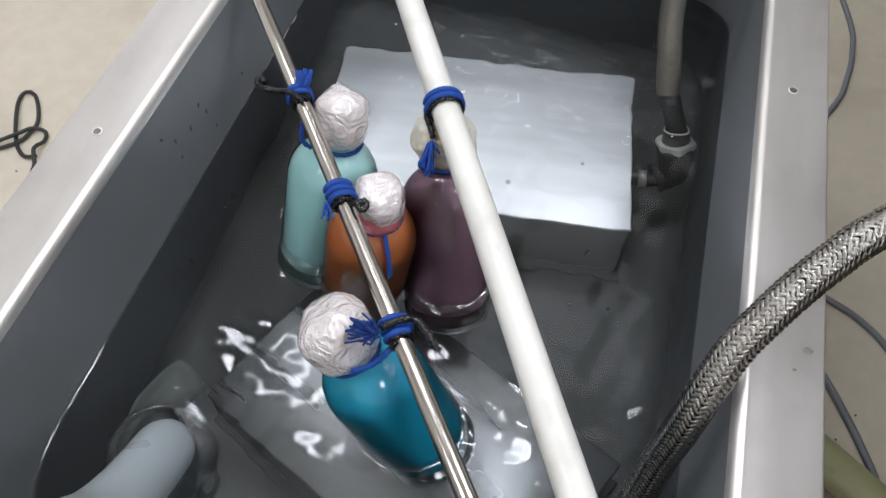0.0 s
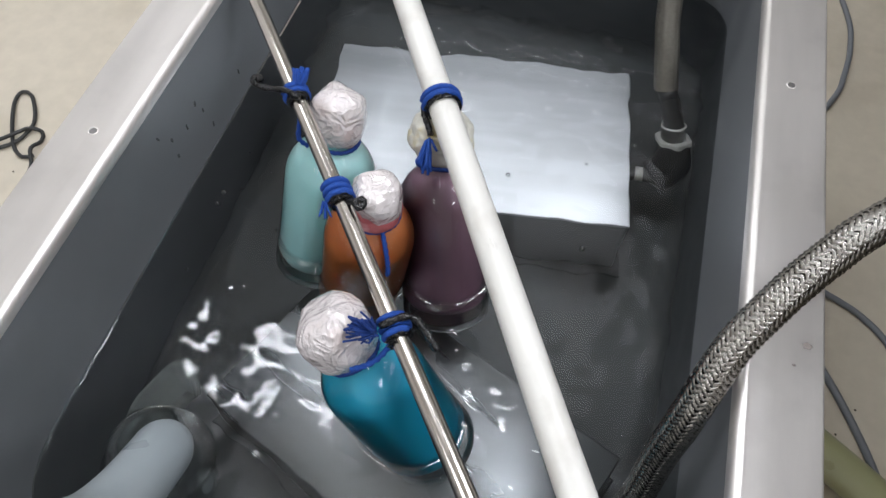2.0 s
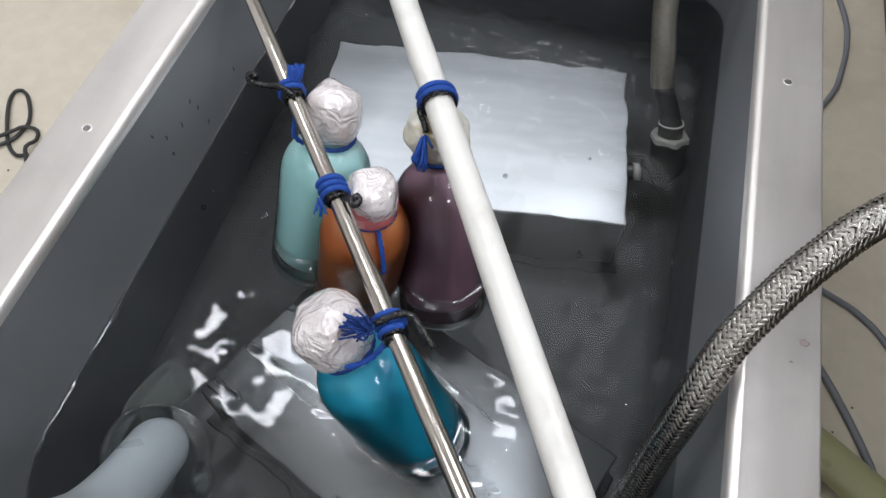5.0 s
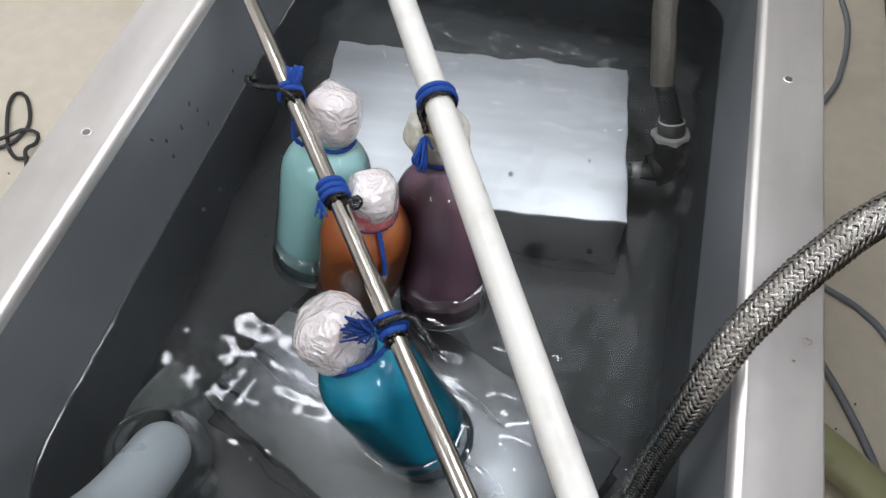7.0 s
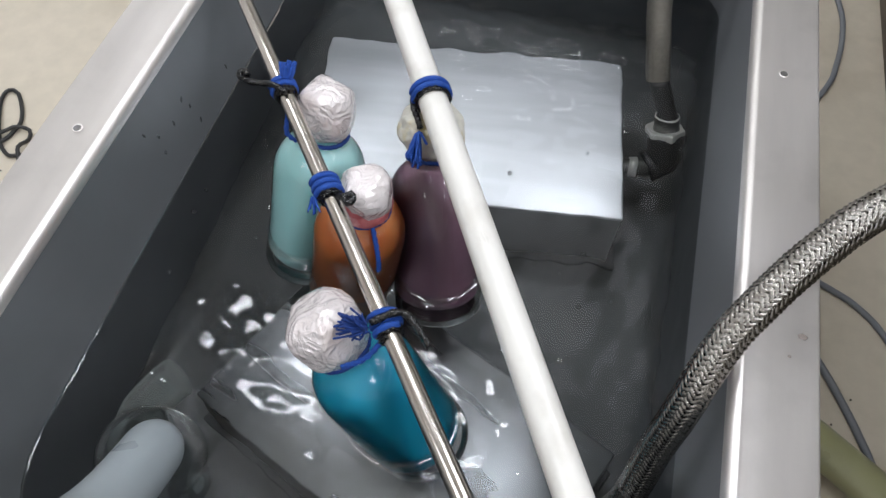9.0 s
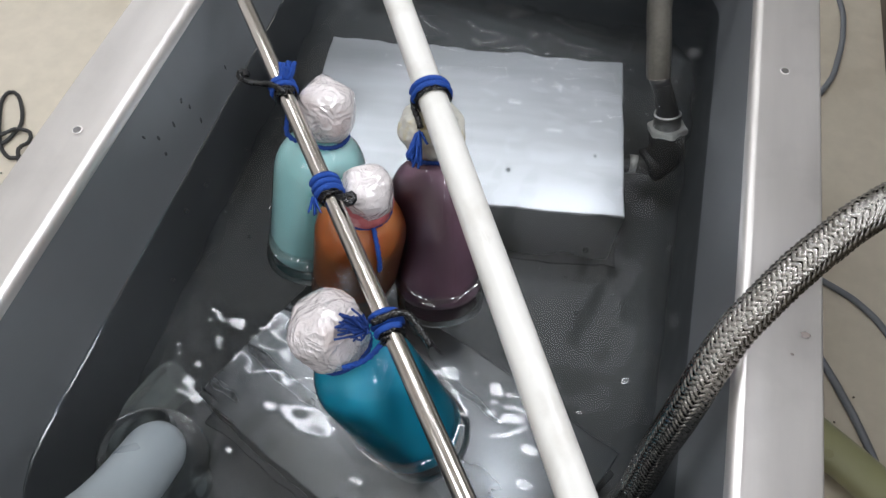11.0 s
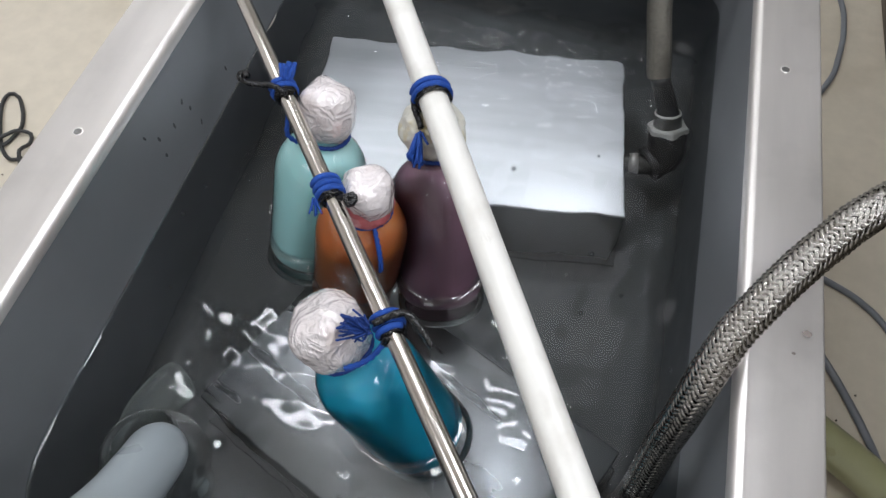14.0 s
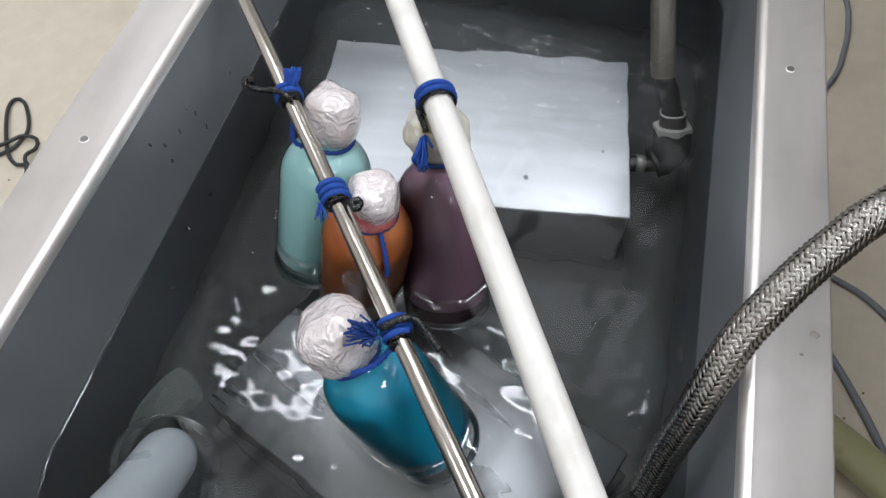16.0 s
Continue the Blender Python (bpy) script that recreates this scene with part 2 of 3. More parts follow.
def frames(pts):
    """A point, two cross directions and the way travelled, for each point of a line, without twist."""
    out, u, s = [], None, 0.0
    for i, p in enumerate(pts):
        d = (pts[min(i + 1, len(pts) - 1)] - pts[max(i - 1, 0)]).normalized()
        if u is None:
            u = d.orthogonal().normalized()
        u = (u - d * u.dot(d)).normalized()
        if i:
            s += (p - pts[i - 1]).length
        out.append((p, u, d.cross(u), s))
    return out


def tube(pts, r, n=12, caps=True):
    loops = []
    fr = frames(pts)
    for i, (p, u, v, s) in enumerate(fr):
        rr = r(i / (len(fr) - 1)) if callable(r) else r
        loops.append([p + (u * math.cos(2 * math.pi * k / n) + v * math.sin(2 * math.pi * k / n)) * rr for k in range(n)])
    return loft(loops, True, caps, caps)


def merge(*bms):
    """Joins bmeshes into the first."""
    out = bms[0]
    for other in bms[1:]:
        me = bpy.data.meshes.new("joined")
        other.to_mesh(me)
        other.free()
        out.from_mesh(me)
        bpy.data.meshes.remove(me)
    return out


def cord(pts, r, twist=3, pitch=0.014, n=6):
    """A laid cord: strands twisted round the line."""
    fr = frames(pts)
    parts = []
    for k in range(twist):
        line = []
        for p, u, v, s in fr:
            a = 2 * math.pi * (k / twist + s / pitch)
            line.append(p + (u * math.cos(a) + v * math.sin(a)) * r * 0.48)
        parts.append(tube(line, r * 0.58, n))
    return merge(*parts)


def braid(pts, r, bands=16, width=0.0022, lift=0.0007):
    """Two families of flat wire bands that pass over and under each other round a hose."""
    fr = frames(pts)
    verts, faces = [], []
    lead = 2 * math.pi * r * 0.86
    for way in (1, -1):
        for k in range(bands):
            start = len(verts)
            for p, u, v, s in fr:
                a = 2 * math.pi * (k / bands + way * s / lead)
                rr = r + lift * way * math.tanh(2.5 * math.cos(a * bands / 2))
                half = width / 2 / r / 0.585
                for off, up in ((-half, -0.00035), (-half * 0.5, 0.0001), (half * 0.5, 0.0001), (half, -0.00035)):
                    b = a + off
                    verts.append(p + (u * math.cos(b) + v * math.sin(b)) * (rr + up))
            m = len(fr)
            for i in range(m - 1):
                for c in range(3):
                    q = start + 4 * i + c
                    faces.append((q, q + 1, q + 5, q + 4))
    return verts, faces


def mesh_part(name, verts, faces, mat, parent=None, label=""):
    me = bpy.data.meshes.new(name)
    me.from_pydata([tuple(v) for v in verts], [], faces)
    me.update()
    me.materials.append(mat)
    me.polygons.foreach_set("use_smooth", [True] * len(me.polygons))
    ob = new(name, me)
    if parent:
        ob.parent = parent
    if label:
        tagged(ob, label)
    return ob


# ---- the room ----
RX0, RX1, RY0, RY1 = -2.6, 2.6, -2.4, 4.2
tagged(part("floor", box(RX1 - RX0, RY1 - RY0, 0.1, ((RX0 + RX1) / 2, (RY0 + RY1) / 2, FLOOR - 0.05)), M_FLOOR, smooth=False),
       "beige vinyl floor with faint stains", "floor", kind="structure")
tagged(part("ceiling", box(RX1 - RX0, RY1 - RY0, 0.1, ((RX0 + RX1) / 2, (RY0 + RY1) / 2, CEIL + 0.05)), M_CEIL, smooth=False),
       "plain white painted ceiling", "ceiling", kind="structure")
for nm, sx, sy, cx, cy in (("wall_west", 0.1, RY1 - RY0, RX0 - 0.05, (RY0 + RY1) / 2), ("wall_east", 0.1, RY1 - RY0, RX1 + 0.05, (RY0 + RY1) / 2),
                           ("wall_south", RX1 - RX0 + 0.2, 0.1, 0, RY0 - 0.05), ("wall_north", RX1 - RX0 + 0.2, 0.1, 0, RY1 + 0.05)):
    tagged(part(nm, box(sx, sy, CEIL - FLOOR, (cx, cy, (CEIL + FLOOR) / 2)), M_WALL, smooth=False), "plain light painted room wall", "wall", kind="structure")

# housings for the unseen lamps, most of which are added fills
for fx, fy, sx, sy, watts in UNSEEN_LAMPS:
    fixture = thing("unseen_ceiling_light", "unseen white rectangular ceiling light with glowing diffuser", "ceiling light", pose(fx, fy, CEIL), "ceiling lights")
    part("housing", box(sx + 0.06, sy + 0.06, 0.04, (0, 0, -0.02), 0.006), M_HOUSING, fixture)
    part("diffuser", box(sx, sy, 0.012, (0, 0, -0.047), 0.003), M_DIM if watts < 9 and sy > 0.1 else M_DIFFUSER, fixture, "glowing diffuser")


# ---- the water bath ----
X0, X1, Y0, Y1 = -0.2177, 0.2177, -0.012, 0.69
RIM_Z, RIM_W, BOTTOM = 0.112, 0.050, -0.155
bath = thing("water_bath", "open rectangular stainless steel water bath with a flat rim", "water bath", pose(0, 0, FLOOR))
UP = Matrix.Translation((0, 0, -FLOOR))


def in_bath(ob):
    ob.matrix_local = UP
    return ob


def ring(d, z, r):
    return rounded_rect(X0 - d, X1 + d, Y0 - d, Y1 + d, r, z, near=r + 0.043 if r > 0.03 else r)


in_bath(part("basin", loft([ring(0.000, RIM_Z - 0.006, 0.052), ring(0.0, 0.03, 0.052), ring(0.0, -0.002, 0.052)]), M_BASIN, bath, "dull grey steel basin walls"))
# darker colour from the waterline down carries the shade in the basin
in_bath(part("lower_wall", loft([ring(0.0, -0.002, 0.052), ring(0.0, -0.05, 0.052), ring(0.0, BOTTOM + 0.025, 0.052)]), M_LOWER, bath, "basin wall below the waterline, shade in its darker colour"))
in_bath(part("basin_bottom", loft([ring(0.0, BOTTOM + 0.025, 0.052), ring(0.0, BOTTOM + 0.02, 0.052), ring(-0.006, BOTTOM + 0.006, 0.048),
                                   ring(-0.02, BOTTOM, 0.044)], cap_last=True), M_SHADED_STEEL, bath, "lower basin and bottom, shade in their dark colour"))
in_bath(part("rim", loft([ring(RIM_W, RIM_Z - 0.03, 0.012), ring(RIM_W, RIM_Z - 0.002, 0.012), ring(RIM_W - 0.002, RIM_Z, 0.012), ring(0.0075, RIM_Z, 0.052),
                          ring(0.006, RIM_Z + 0.0012, 0.052), ring(0.003, RIM_Z + 0.0016, 0.052), ring(0.0008, RIM_Z + 0.0002, 0.052),
                          ring(-0.0008, RIM_Z - 0.003, 0.052), ring(-0.0008, RIM_Z - 0.008, 0.052)]), M_RIM, bath, "brushed steel rim with a rounded inner lip"))
in_bath(part("outer_wall", loft([ring(RIM_W - 0.004, RIM_Z - 0.028, 0.012), ring(RIM_W - 0.004, FLOOR + 0.002, 0.012)]), M_SKIRT, bath, "painted outer wall"))
for hx, hy in ((-0.2408, 0.2651), (0.2409, 0.4551), (-0.2408, 0.60), (0.2409, 0.10)):
    hole = in_bath(part("screw_hole", lathe([(0.0038, RIM_Z + 0.0003), (0.0034, RIM_Z + 0.0006), (0.0029, RIM_Z + 0.0005)], 20), M_RIM, bath))
    hole.matrix_local = UP @ Matrix.Translation((hx, hy, 0))
    # rim is not bored; a dark disc gives the hole its shade
    part("hole_shade_disc", lathe([(0.0031, RIM_Z + 0.0005), (0.0, RIM_Z + 0.0003)], 20), M_HOLE, hole, "dark disc for the shade in the hole")


for sx_, sy_, long_ in ((0.2566, 0.2351, 0.0030), (0.2490, 0.2200, 0.0012), (0.2630, 0.3100, 0.0010)):
    bm = bmesh.new()
    bmesh.ops.create_uvsphere(bm, u_segments=14, v_segments=6, radius=1)
    bmesh.ops.scale(bm, vec=(long_, long_ * 0.7, 0.0002), verts=bm.verts)
    for v in bm.verts:
        v.co.xy *= 1 + 0.35 * noise.noise(v.co * 800)
    in_bath(part("rim_stain", bm, M_STAIN, bath, "brownish dried stain on the rim")).matrix_local = UP @ Matrix.Translation((sx_, sy_, RIM_Z + 0.0002))


# ---- transducer boxes under water ----
def transducer_box(label, m, sx, sy, top, mat, side):
    ob = thing("transducer_box", label, "metal box", m, "transducer boxes under water")
    h = top - BOTTOM
    part("body", box(sx - 0.001, sy - 0.001, h - 0.007, (0, 0, (h + 0.001) / 2), 0.003, 2), side, ob, "steel sides with shade in their colour")
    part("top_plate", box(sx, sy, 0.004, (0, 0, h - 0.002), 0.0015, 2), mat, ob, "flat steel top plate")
    # flange shares the colour that holds the basin's shade
    part("flange", box(sx + 0.014, sy + 0.014, 0.004, (0, 0, 0.002), 0.0015), M_SHADED_STEEL, ob, "base flange in the shade-darkened basin colour")
    return ob


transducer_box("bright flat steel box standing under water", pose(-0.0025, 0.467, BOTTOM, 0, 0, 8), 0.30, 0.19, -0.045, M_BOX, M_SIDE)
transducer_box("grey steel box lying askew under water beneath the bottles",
               pose(0.0201, 0.1702, BOTTOM, 0, 0, -23), 0.289, 0.166, -0.068, M_SLAB, M_SHADED_SIDE)


# ---- rods across the bath ----
def bar(name, label, category, p, q, r, mat, bore=0.0):
    length = (Vector(q) - Vector(p)).length
    prof = [(bore, 0.0), (r - 0.001, 0), (r, 0.001), (r, length * 0.33), (r, length * 0.66), (r, length - 0.001), (r - 0.001, length), (bore, length)]
    if bore:
        prof.append((bore, 0.0))
    ob = part(name, lathe(prof, 40), mat)
    ob.matrix_world = Matrix.Translation(p) @ (Vector(q) - Vector(p)).to_track_quat("Z", "Y").to_matrix().to_4x4()
    return tagged(ob, label, category)


ROD_A, ROD_B = Vector((-0.1758, 0.4137, 0.1185)), Vector((0.0828, 0.0887, 0.1185))
rod_d = (ROD_B - ROD_A).normalized()
PIPE_A, PIPE_B = Vector((-0.0578, 0.4399, 0.1232)), Vector((0.1386, 0.1023, 0.1232))
pipe_d = (PIPE_B - PIPE_A).normalized()
bar("steel_rod", "thin shiny steel rod lying across the bath rim", "rod", ROD_A - rod_d * 0.14, ROD_B + rod_d * 0.15, 0.0058, M_ROD)
bar("plastic_pipe", "white plastic pipe with grey scuffs lying across the rim", "pipe", PIPE_A - pipe_d * 0.345, PIPE_B + pipe_d * 0.15, 0.0106, M_PIPE, 0.0085)


# a loose sleeve of clear film on the pipe
FLAP_A, FLAP_B = PIPE_A + pipe_d * 0.165, PIPE_A + pipe_d * 0.262
flap_u = pipe_d.cross(Vector((0, 0, 1))).normalized() * -1
if flap_u.x < 0:
    flap_u = -flap_u
flap = loft([[FLAP_A.lerp(FLAP_B, i / 16) + flap_u * (0.0112 + w * (0.0105 * math.sin(math.pi * min(1, (i / 16) ** 1.5)))) * math.cos(-0.5 - 0.9 * w)
              + Vector((0, 0, 1)) * (0.0112 + w * 0.004) * math.sin(-0.5 - 0.9 * w) for w in (0.0, 0.25, 0.5, 0.75, 1.0)] for i in range(17)], False)
tagged(part("film_sleeve", flap, M_FLAP), "loose strip of greyish clear film under the pipe", "film")

# ---- bottles ----
FOOT = -0.019
BOTTLE = [(0.0, FOOT + 0.0015), (0.028, FOOT), (0.0335, FOOT + 0.0015), (0.0355, FOOT + 0.005), (0.036, FOOT + 0.012), (0.036, 0.085), (0.0352, 0.093), (0.0325, 0.101), (0.0275, 0.109),
          (0.0215, 0.1145), (0.0175, 0.118), (0.0165, 0.122), (0.0165, 0.134)]
LIQUID = [(0.0, FOOT + 0.016), (0.028, FOOT + 0.016), (0.0325, FOOT + 0.019), (0.0355, FOOT + 0.026), (0.0355, 0.085), (0.0347, 0.0928), (0.032, 0.1005), (0.027, 0.1085), (0.021, 0.114), (0.0, 0.1145)]


def crumpled(r, tall, seed, amount=0.13, droop=0.8, square=4.0):
    bm = bmesh.new()
    bmesh.ops.create_icosphere(bm, subdivisions=5, radius=1)
    off = Vector((seed * 3.7, seed * 1.3, seed * 2.1))
    for v in bm.verts:
        d = v.co.normalized()
        f = 1 + amount * noise.noise(d * 1.6 + off) * 1.2
        c = abs(noise.noise(d * 3.4 + off)) + 0.5 * abs(noise.noise(d * 7.0 + off * 2)) + 0.25 * abs(noise.noise(d * 14.0 + off))
        f -= amount * 0.55 * c
        w = 1.0 if d.z > -0.2 else 1.0 - (1 - droop) * min(1, (-0.2 - d.z) / 0.8)
        sq = (math.hypot(d.x, d.y) ** square + abs(d.z) ** square) ** (-1 / square)
        f *= 0.4 + 0.6 * sq
        v.co = Vector((d.x * r * f * w, d.y * r * f * w, d.z * r * tall * f))
    return bm


def film_wrap(r, tall, seed):
    """Film pulled over a cap: many small flat facets with ridges between, open below and flared to one side."""
    rnd = random.Random(seed)
    bm = bmesh.new()
    bmesh.ops.create_icosphere(bm, subdivisions=4, radius=1)
    off = Vector((seed * 2.3, seed * 4.1, seed * 1.7))
    folds = [(Vector((rnd.gauss(0, 1), rnd.gauss(0, 1), rnd.gauss(0.3, 1))).normalized(), rnd.uniform(0.86, 0.97)) for i in range(26)]
    for v in bm.verts:
        d = v.co.normalized()
        f = 1.0 + 0.07 * noise.noise(d * 1.7 + off)
        for way, level in folds:
            c = d.dot(way)
            if c > 0.5:
                f = min(f, level / c)
        f += 0.035 * abs(noise.noise(d * 6.0 + off)) + rnd.uniform(-0.005, 0.005)
        low = max(0.0, -d.z - 0.3)
        sq = (math.hypot(d.x, d.y) ** 4 + abs(d.z) ** 4) ** -0.25
        f *= 0.45 + 0.55 * sq
        v.co = Vector((d.x * r * f * (1 - 0.12 * low), d.y * r * f * (1 - 0.12 * low), d.z * r * tall * f))
    bmesh.ops.delete(bm, geom=[v for v in bm.verts if v.co.z < -0.93 * r * tall], context="VERTS")
    return bm


def wet_ring(ob, r):
    """The water drawn up round a bottle where it breaks the surface, as a small hollow fillet."""
    m = ob.matrix_world
    d = (m.to_3x3() @ Vector((0, 0, 1))).normalized()
    loops = []
    for k in range(7):
        a = 0.5 * math.pi * k / 6
        out, up = 0.0004 + 0.0036 * (1 - math.cos(a)), 0.0034 * (1 - math.sin(a)) + 0.0002
        loop = []
        for i in range(72):
            w = m.to_3x3() @ Vector((math.cos(math.pi * i / 36), math.sin(math.pi * i / 36), 0))
            p = m.translation + w * r
            p = p + d * ((up - p.z) / d.z)
            flat = Vector((w.x, w.y, 0)).normalized()
            wob = 1 + 0.35 * math.sin(5 * math.pi * i / 36 + r * 900) + 0.25 * math.sin(11 * math.pi * i / 36)
            loop.append(m.inverted() @ (p + flat * out * wob))
        loops.append(loop)
    return part("wet_ring", loft(loops), M_MENISCUS, ob, "wet edge of water round the glass")


def bottle(label, base, top, liquid, cap_r, cap_tall, seed, cap_mat=None, scale=1.0, cap_at=0.139, inner=None, fill=0.0):
    base, top = Vector(base), Vector(top)
    m = Matrix.Translation(base) @ (top - base).to_track_quat("Z", "Y").to_matrix().to_4x4()
    ob = thing("bottle", label, "bottle", m, "bottles hanging in the bath")
    glass = part("glass_body", lathe([(r * scale, z) for r, z in BOTTLE], 64), M_GLASS, ob, "clear glass body")
    part("liquid", lathe([(r * scale, z - (fill if z < 0.02 else 0)) for r, z in LIQUID], 64), liquid, ob, "coloured liquid")
    foot = loft([[((0.0325 + 0.0026 * math.cos(2 * math.pi * k / 8)) * scale * math.cos(2 * math.pi * i / 48), (0.0325 + 0.0026 * math.cos(2 * math.pi * k / 8)) * scale * math.sin(2 * math.pi * i / 48),
                   FOOT + 0.004 + 0.0026 * math.sin(2 * math.pi * k / 8)) for i in range(48)] for k in range(9)])
    part("glass_foot", foot, M_FOOT, glass, "thick glass foot ring, its bright arcs put into haze")
    cap = part("wrapped_cap", crumpled(cap_r, cap_tall, seed) if cap_mat else film_wrap(cap_r * 1.03, cap_tall, seed), cap_mat or M_FILM, ob, "cap wrapped in crumpled clear film")
    cap.matrix_local = Matrix.Translation((0, 0, cap_at))
    if inner:
        red = part("cap_edge", crumpled(cap_r * 1.06, 0.60, seed + 5, 0.10, 0.9), inner, cap, "reddish cap edge showing through film")
        red.matrix_local = Matrix.Translation((0, 0, -cap_r * 0.46))
    n = 40
    ringline = [Vector((0.0185 * math.cos(2 * math.pi * i / n), 0.0185 * math.sin(2 * math.pi * i / n), 0.1195 + 0.0010 * math.sin(4 * math.pi * i / n))) for i in range(n + 1)]
    part("neck_cord", cord(ringline, 0.0018), M_NAVY, ob, "dark blue cord round the neck")
    bpy.context.view_layer.update()
    wet_ring(ob, 0.036 * scale)
    return ob


def liquid_mat(name, c, vary=0.25):
    return material(name, c, 0.5, 0, 28, vary, 0.3, 16, tuple(x * 0.7 for x in c), coat=0.0, sss=0.9)


# mottled tone here stands for cloudy caustic light on the liquid
L_PALE = liquid_mat("pale_turquoise_liquid", (0.54, 0.90, 0.92), 0.22)
L_TEAL = liquid_mat("deep_teal_liquid", (0.012, 0.40, 0.58), 0.10)
L_PURPLE = liquid_mat("purple_liquid", (0.27, 0.155, 0.21), 0.35)
L_ORANGE = liquid_mat("orange_brown_liquid", (0.60, 0.20, 0.06), 0.15)
bottle("glass bottle of pale turquoise liquid with film-wrapped cap", (-0.097, 0.291, -0.03), (-0.0833, 0.3369, 0.1), L_PALE, 0.0215, 1.12, 1)
bottle("glass bottle of dark purple liquid with taped cap", (0.0193, 0.2794, -0.03), (-0.007, 0.3525, 0.09), L_PURPLE, 0.0255, 0.90, 2, M_TAPE)
bottle("glass bottle of orange-brown liquid with film-wrapped cap", (-0.0523, 0.2685, -0.03), (-0.0316, 0.2714, 0.1), L_ORANGE, 0.0190, 1.02, 3, None, 0.95, 0.135, M_FILM_RED, 0.013)
bottle("glass bottle of deep teal liquid with film-wrapped cap", (0.0355, 0.1598, -0.03), (-0.0259, 0.1713, 0.1), L_TEAL, 0.0240, 1.0, 4)


# ---- cords that tie the bottles to the rods ----
def helix(centre, d, r, turns, pitch, start=0.0, step=18):
    d = Vector(d).normalized()
    u = d.cross(Vector((0, 0, 1))).normalized()
    v = u.cross(d)
    n = int(turns * step)
    return [Vector(centre) + (u * math.cos(2 * math.pi * i / step + start) + v * math.sin(2 * math.pi * i / step + start)) * r + d * pitch * (i / step - turns / 2) for i in range(n + 1)]


def frayed(at, way, length, spread, count, seed, r=0.0006):
    rnd = random.Random(seed)
    parts = []
    way = Vector(way).normalized()
    for i in range(count):
        o = Vector((rnd.gauss(0, 1), rnd.gauss(0, 1), rnd.gauss(0, 1))) * spread
        o2 = Vector((rnd.gauss(0, 1), rnd.gauss(0, 1), rnd.gauss(0, 1))) * spread * 1.4
        l = length * rnd.uniform(0.7, 1.1)
        pts = spline([Vector(at) + o * 0.25, Vector(at) + way * l * 0.5 + o * 0.7, Vector(at) + way * l + o + o2 * 0.4], 0.003)
        parts.append(tube(pts, r, 5))
    return merge(*parts)


def tie(label, centre, d, r, blue_turns, black_turns, fray=None, drop=None, black_loop=None, start=0.0, fray_mat=None):
    ob = thing("cord_tie", label, "cord", Matrix(), "cord ties on the rods")
    c, d = Vector(centre), Vector(d)
    part("blue_cord", tube(helix(c, d, r + 0.0024, blue_turns, 0.0050, start, 24), 0.0022, 12), M_BLUE, ob, "blue braided cord")
    part("black_cord", cord(helix(c + d * (blue_turns * 0.0021 + 0.002), d, r + 0.0018, black_turns, 0.003), 0.0014, 2), M_BLACK, ob, "black cord")
    if fray:
        part("frayed_end", frayed(*fray), fray_mat or M_BLUE, ob, "frayed blue cord end")
    if drop:
        part("hanging_cord", cord(spline(drop), 0.0021), M_BLUE, ob, "blue cord down to the neck")
    if black_loop:
        part("black_cord_end", tube(spline(black_loop, 0.002), lambda s_: 0.0020 + 0.0006 * math.sin(14 * s_) ** 2, 10), M_BLACK, ob, "knotted black cord end")
    return ob


def rod_at(s_):
    return ROD_A + rod_d * s_


tie("blue and black cord knotted round the steel rod", rod_at(0.102), rod_d, 0.0058, 1.6, 2.4,
    ((-0.110, 0.336, 0.126), (-0.05, 0.7, 0.35), 0.012, 0.0024, 18, 1, 0.0016),
    [(-0.1122, 0.3348, 0.112), (-0.1075, 0.3234, 0.105), (-0.1060, 0.3132, 0.095), (-0.0995, 0.3136, 0.088)],
    [(-0.105, 0.3243, 0.127), (-0.1169, 0.3283, 0.127), (-0.1277, 0.3296, 0.124), (-0.1371, 0.3293, 0.124), (-0.1433, 0.3316, 0.124),
     (-0.1440, 0.3348, 0.126), (-0.1400, 0.3355, 0.127), (-0.1375, 0.3320, 0.127)])
tie("blue cord loops with black knot round the steel rod", rod_at(0.1985), rod_d, 0.0058, 2.8, 1.8,
    ((-0.0584, 0.2479, 0.120), (0.3, -0.6, -0.2), 0.009, 0.0018, 9, 2),
    [(-0.0225, 0.2563, 0.0885), (-0.0185, 0.2490, 0.0835), (-0.0158, 0.2440, 0.076), (-0.0145, 0.2412, 0.066), (-0.0148, 0.2400, 0.058)],
    [(-0.0450, 0.2520, 0.121), (-0.0369, 0.2496, 0.127), (-0.0327, 0.2523, 0.128), (-0.0300, 0.2496, 0.127), (-0.0334, 0.2458, 0.126), (-0.0360, 0.2490, 0.128)])
tie("blue cord with dark frayed tuft round the steel rod", rod_at(0.3055), rod_d, 0.0058, 2.4, 2.2,
    ((0.0035, 0.1665, 0.124), (-0.9, -0.15, 0.25), 0.009, 0.0040, 90, 3, 0.0007),
    [(0.0150, 0.1660, 0.116), (0.0110, 0.1600, 0.110), (0.0045, 0.1545, 0.103), (-0.0068, 0.1490, 0.0985)],
    [(0.0070, 0.1690, 0.127), (0.0181, 0.1769, 0.130), (0.0247, 0.1797, 0.128), (0.0309, 0.1769, 0.125), (0.0360, 0.1733, 0.122), (0.0429, 0.1678, 0.118)], fray_mat=M_NAVY)
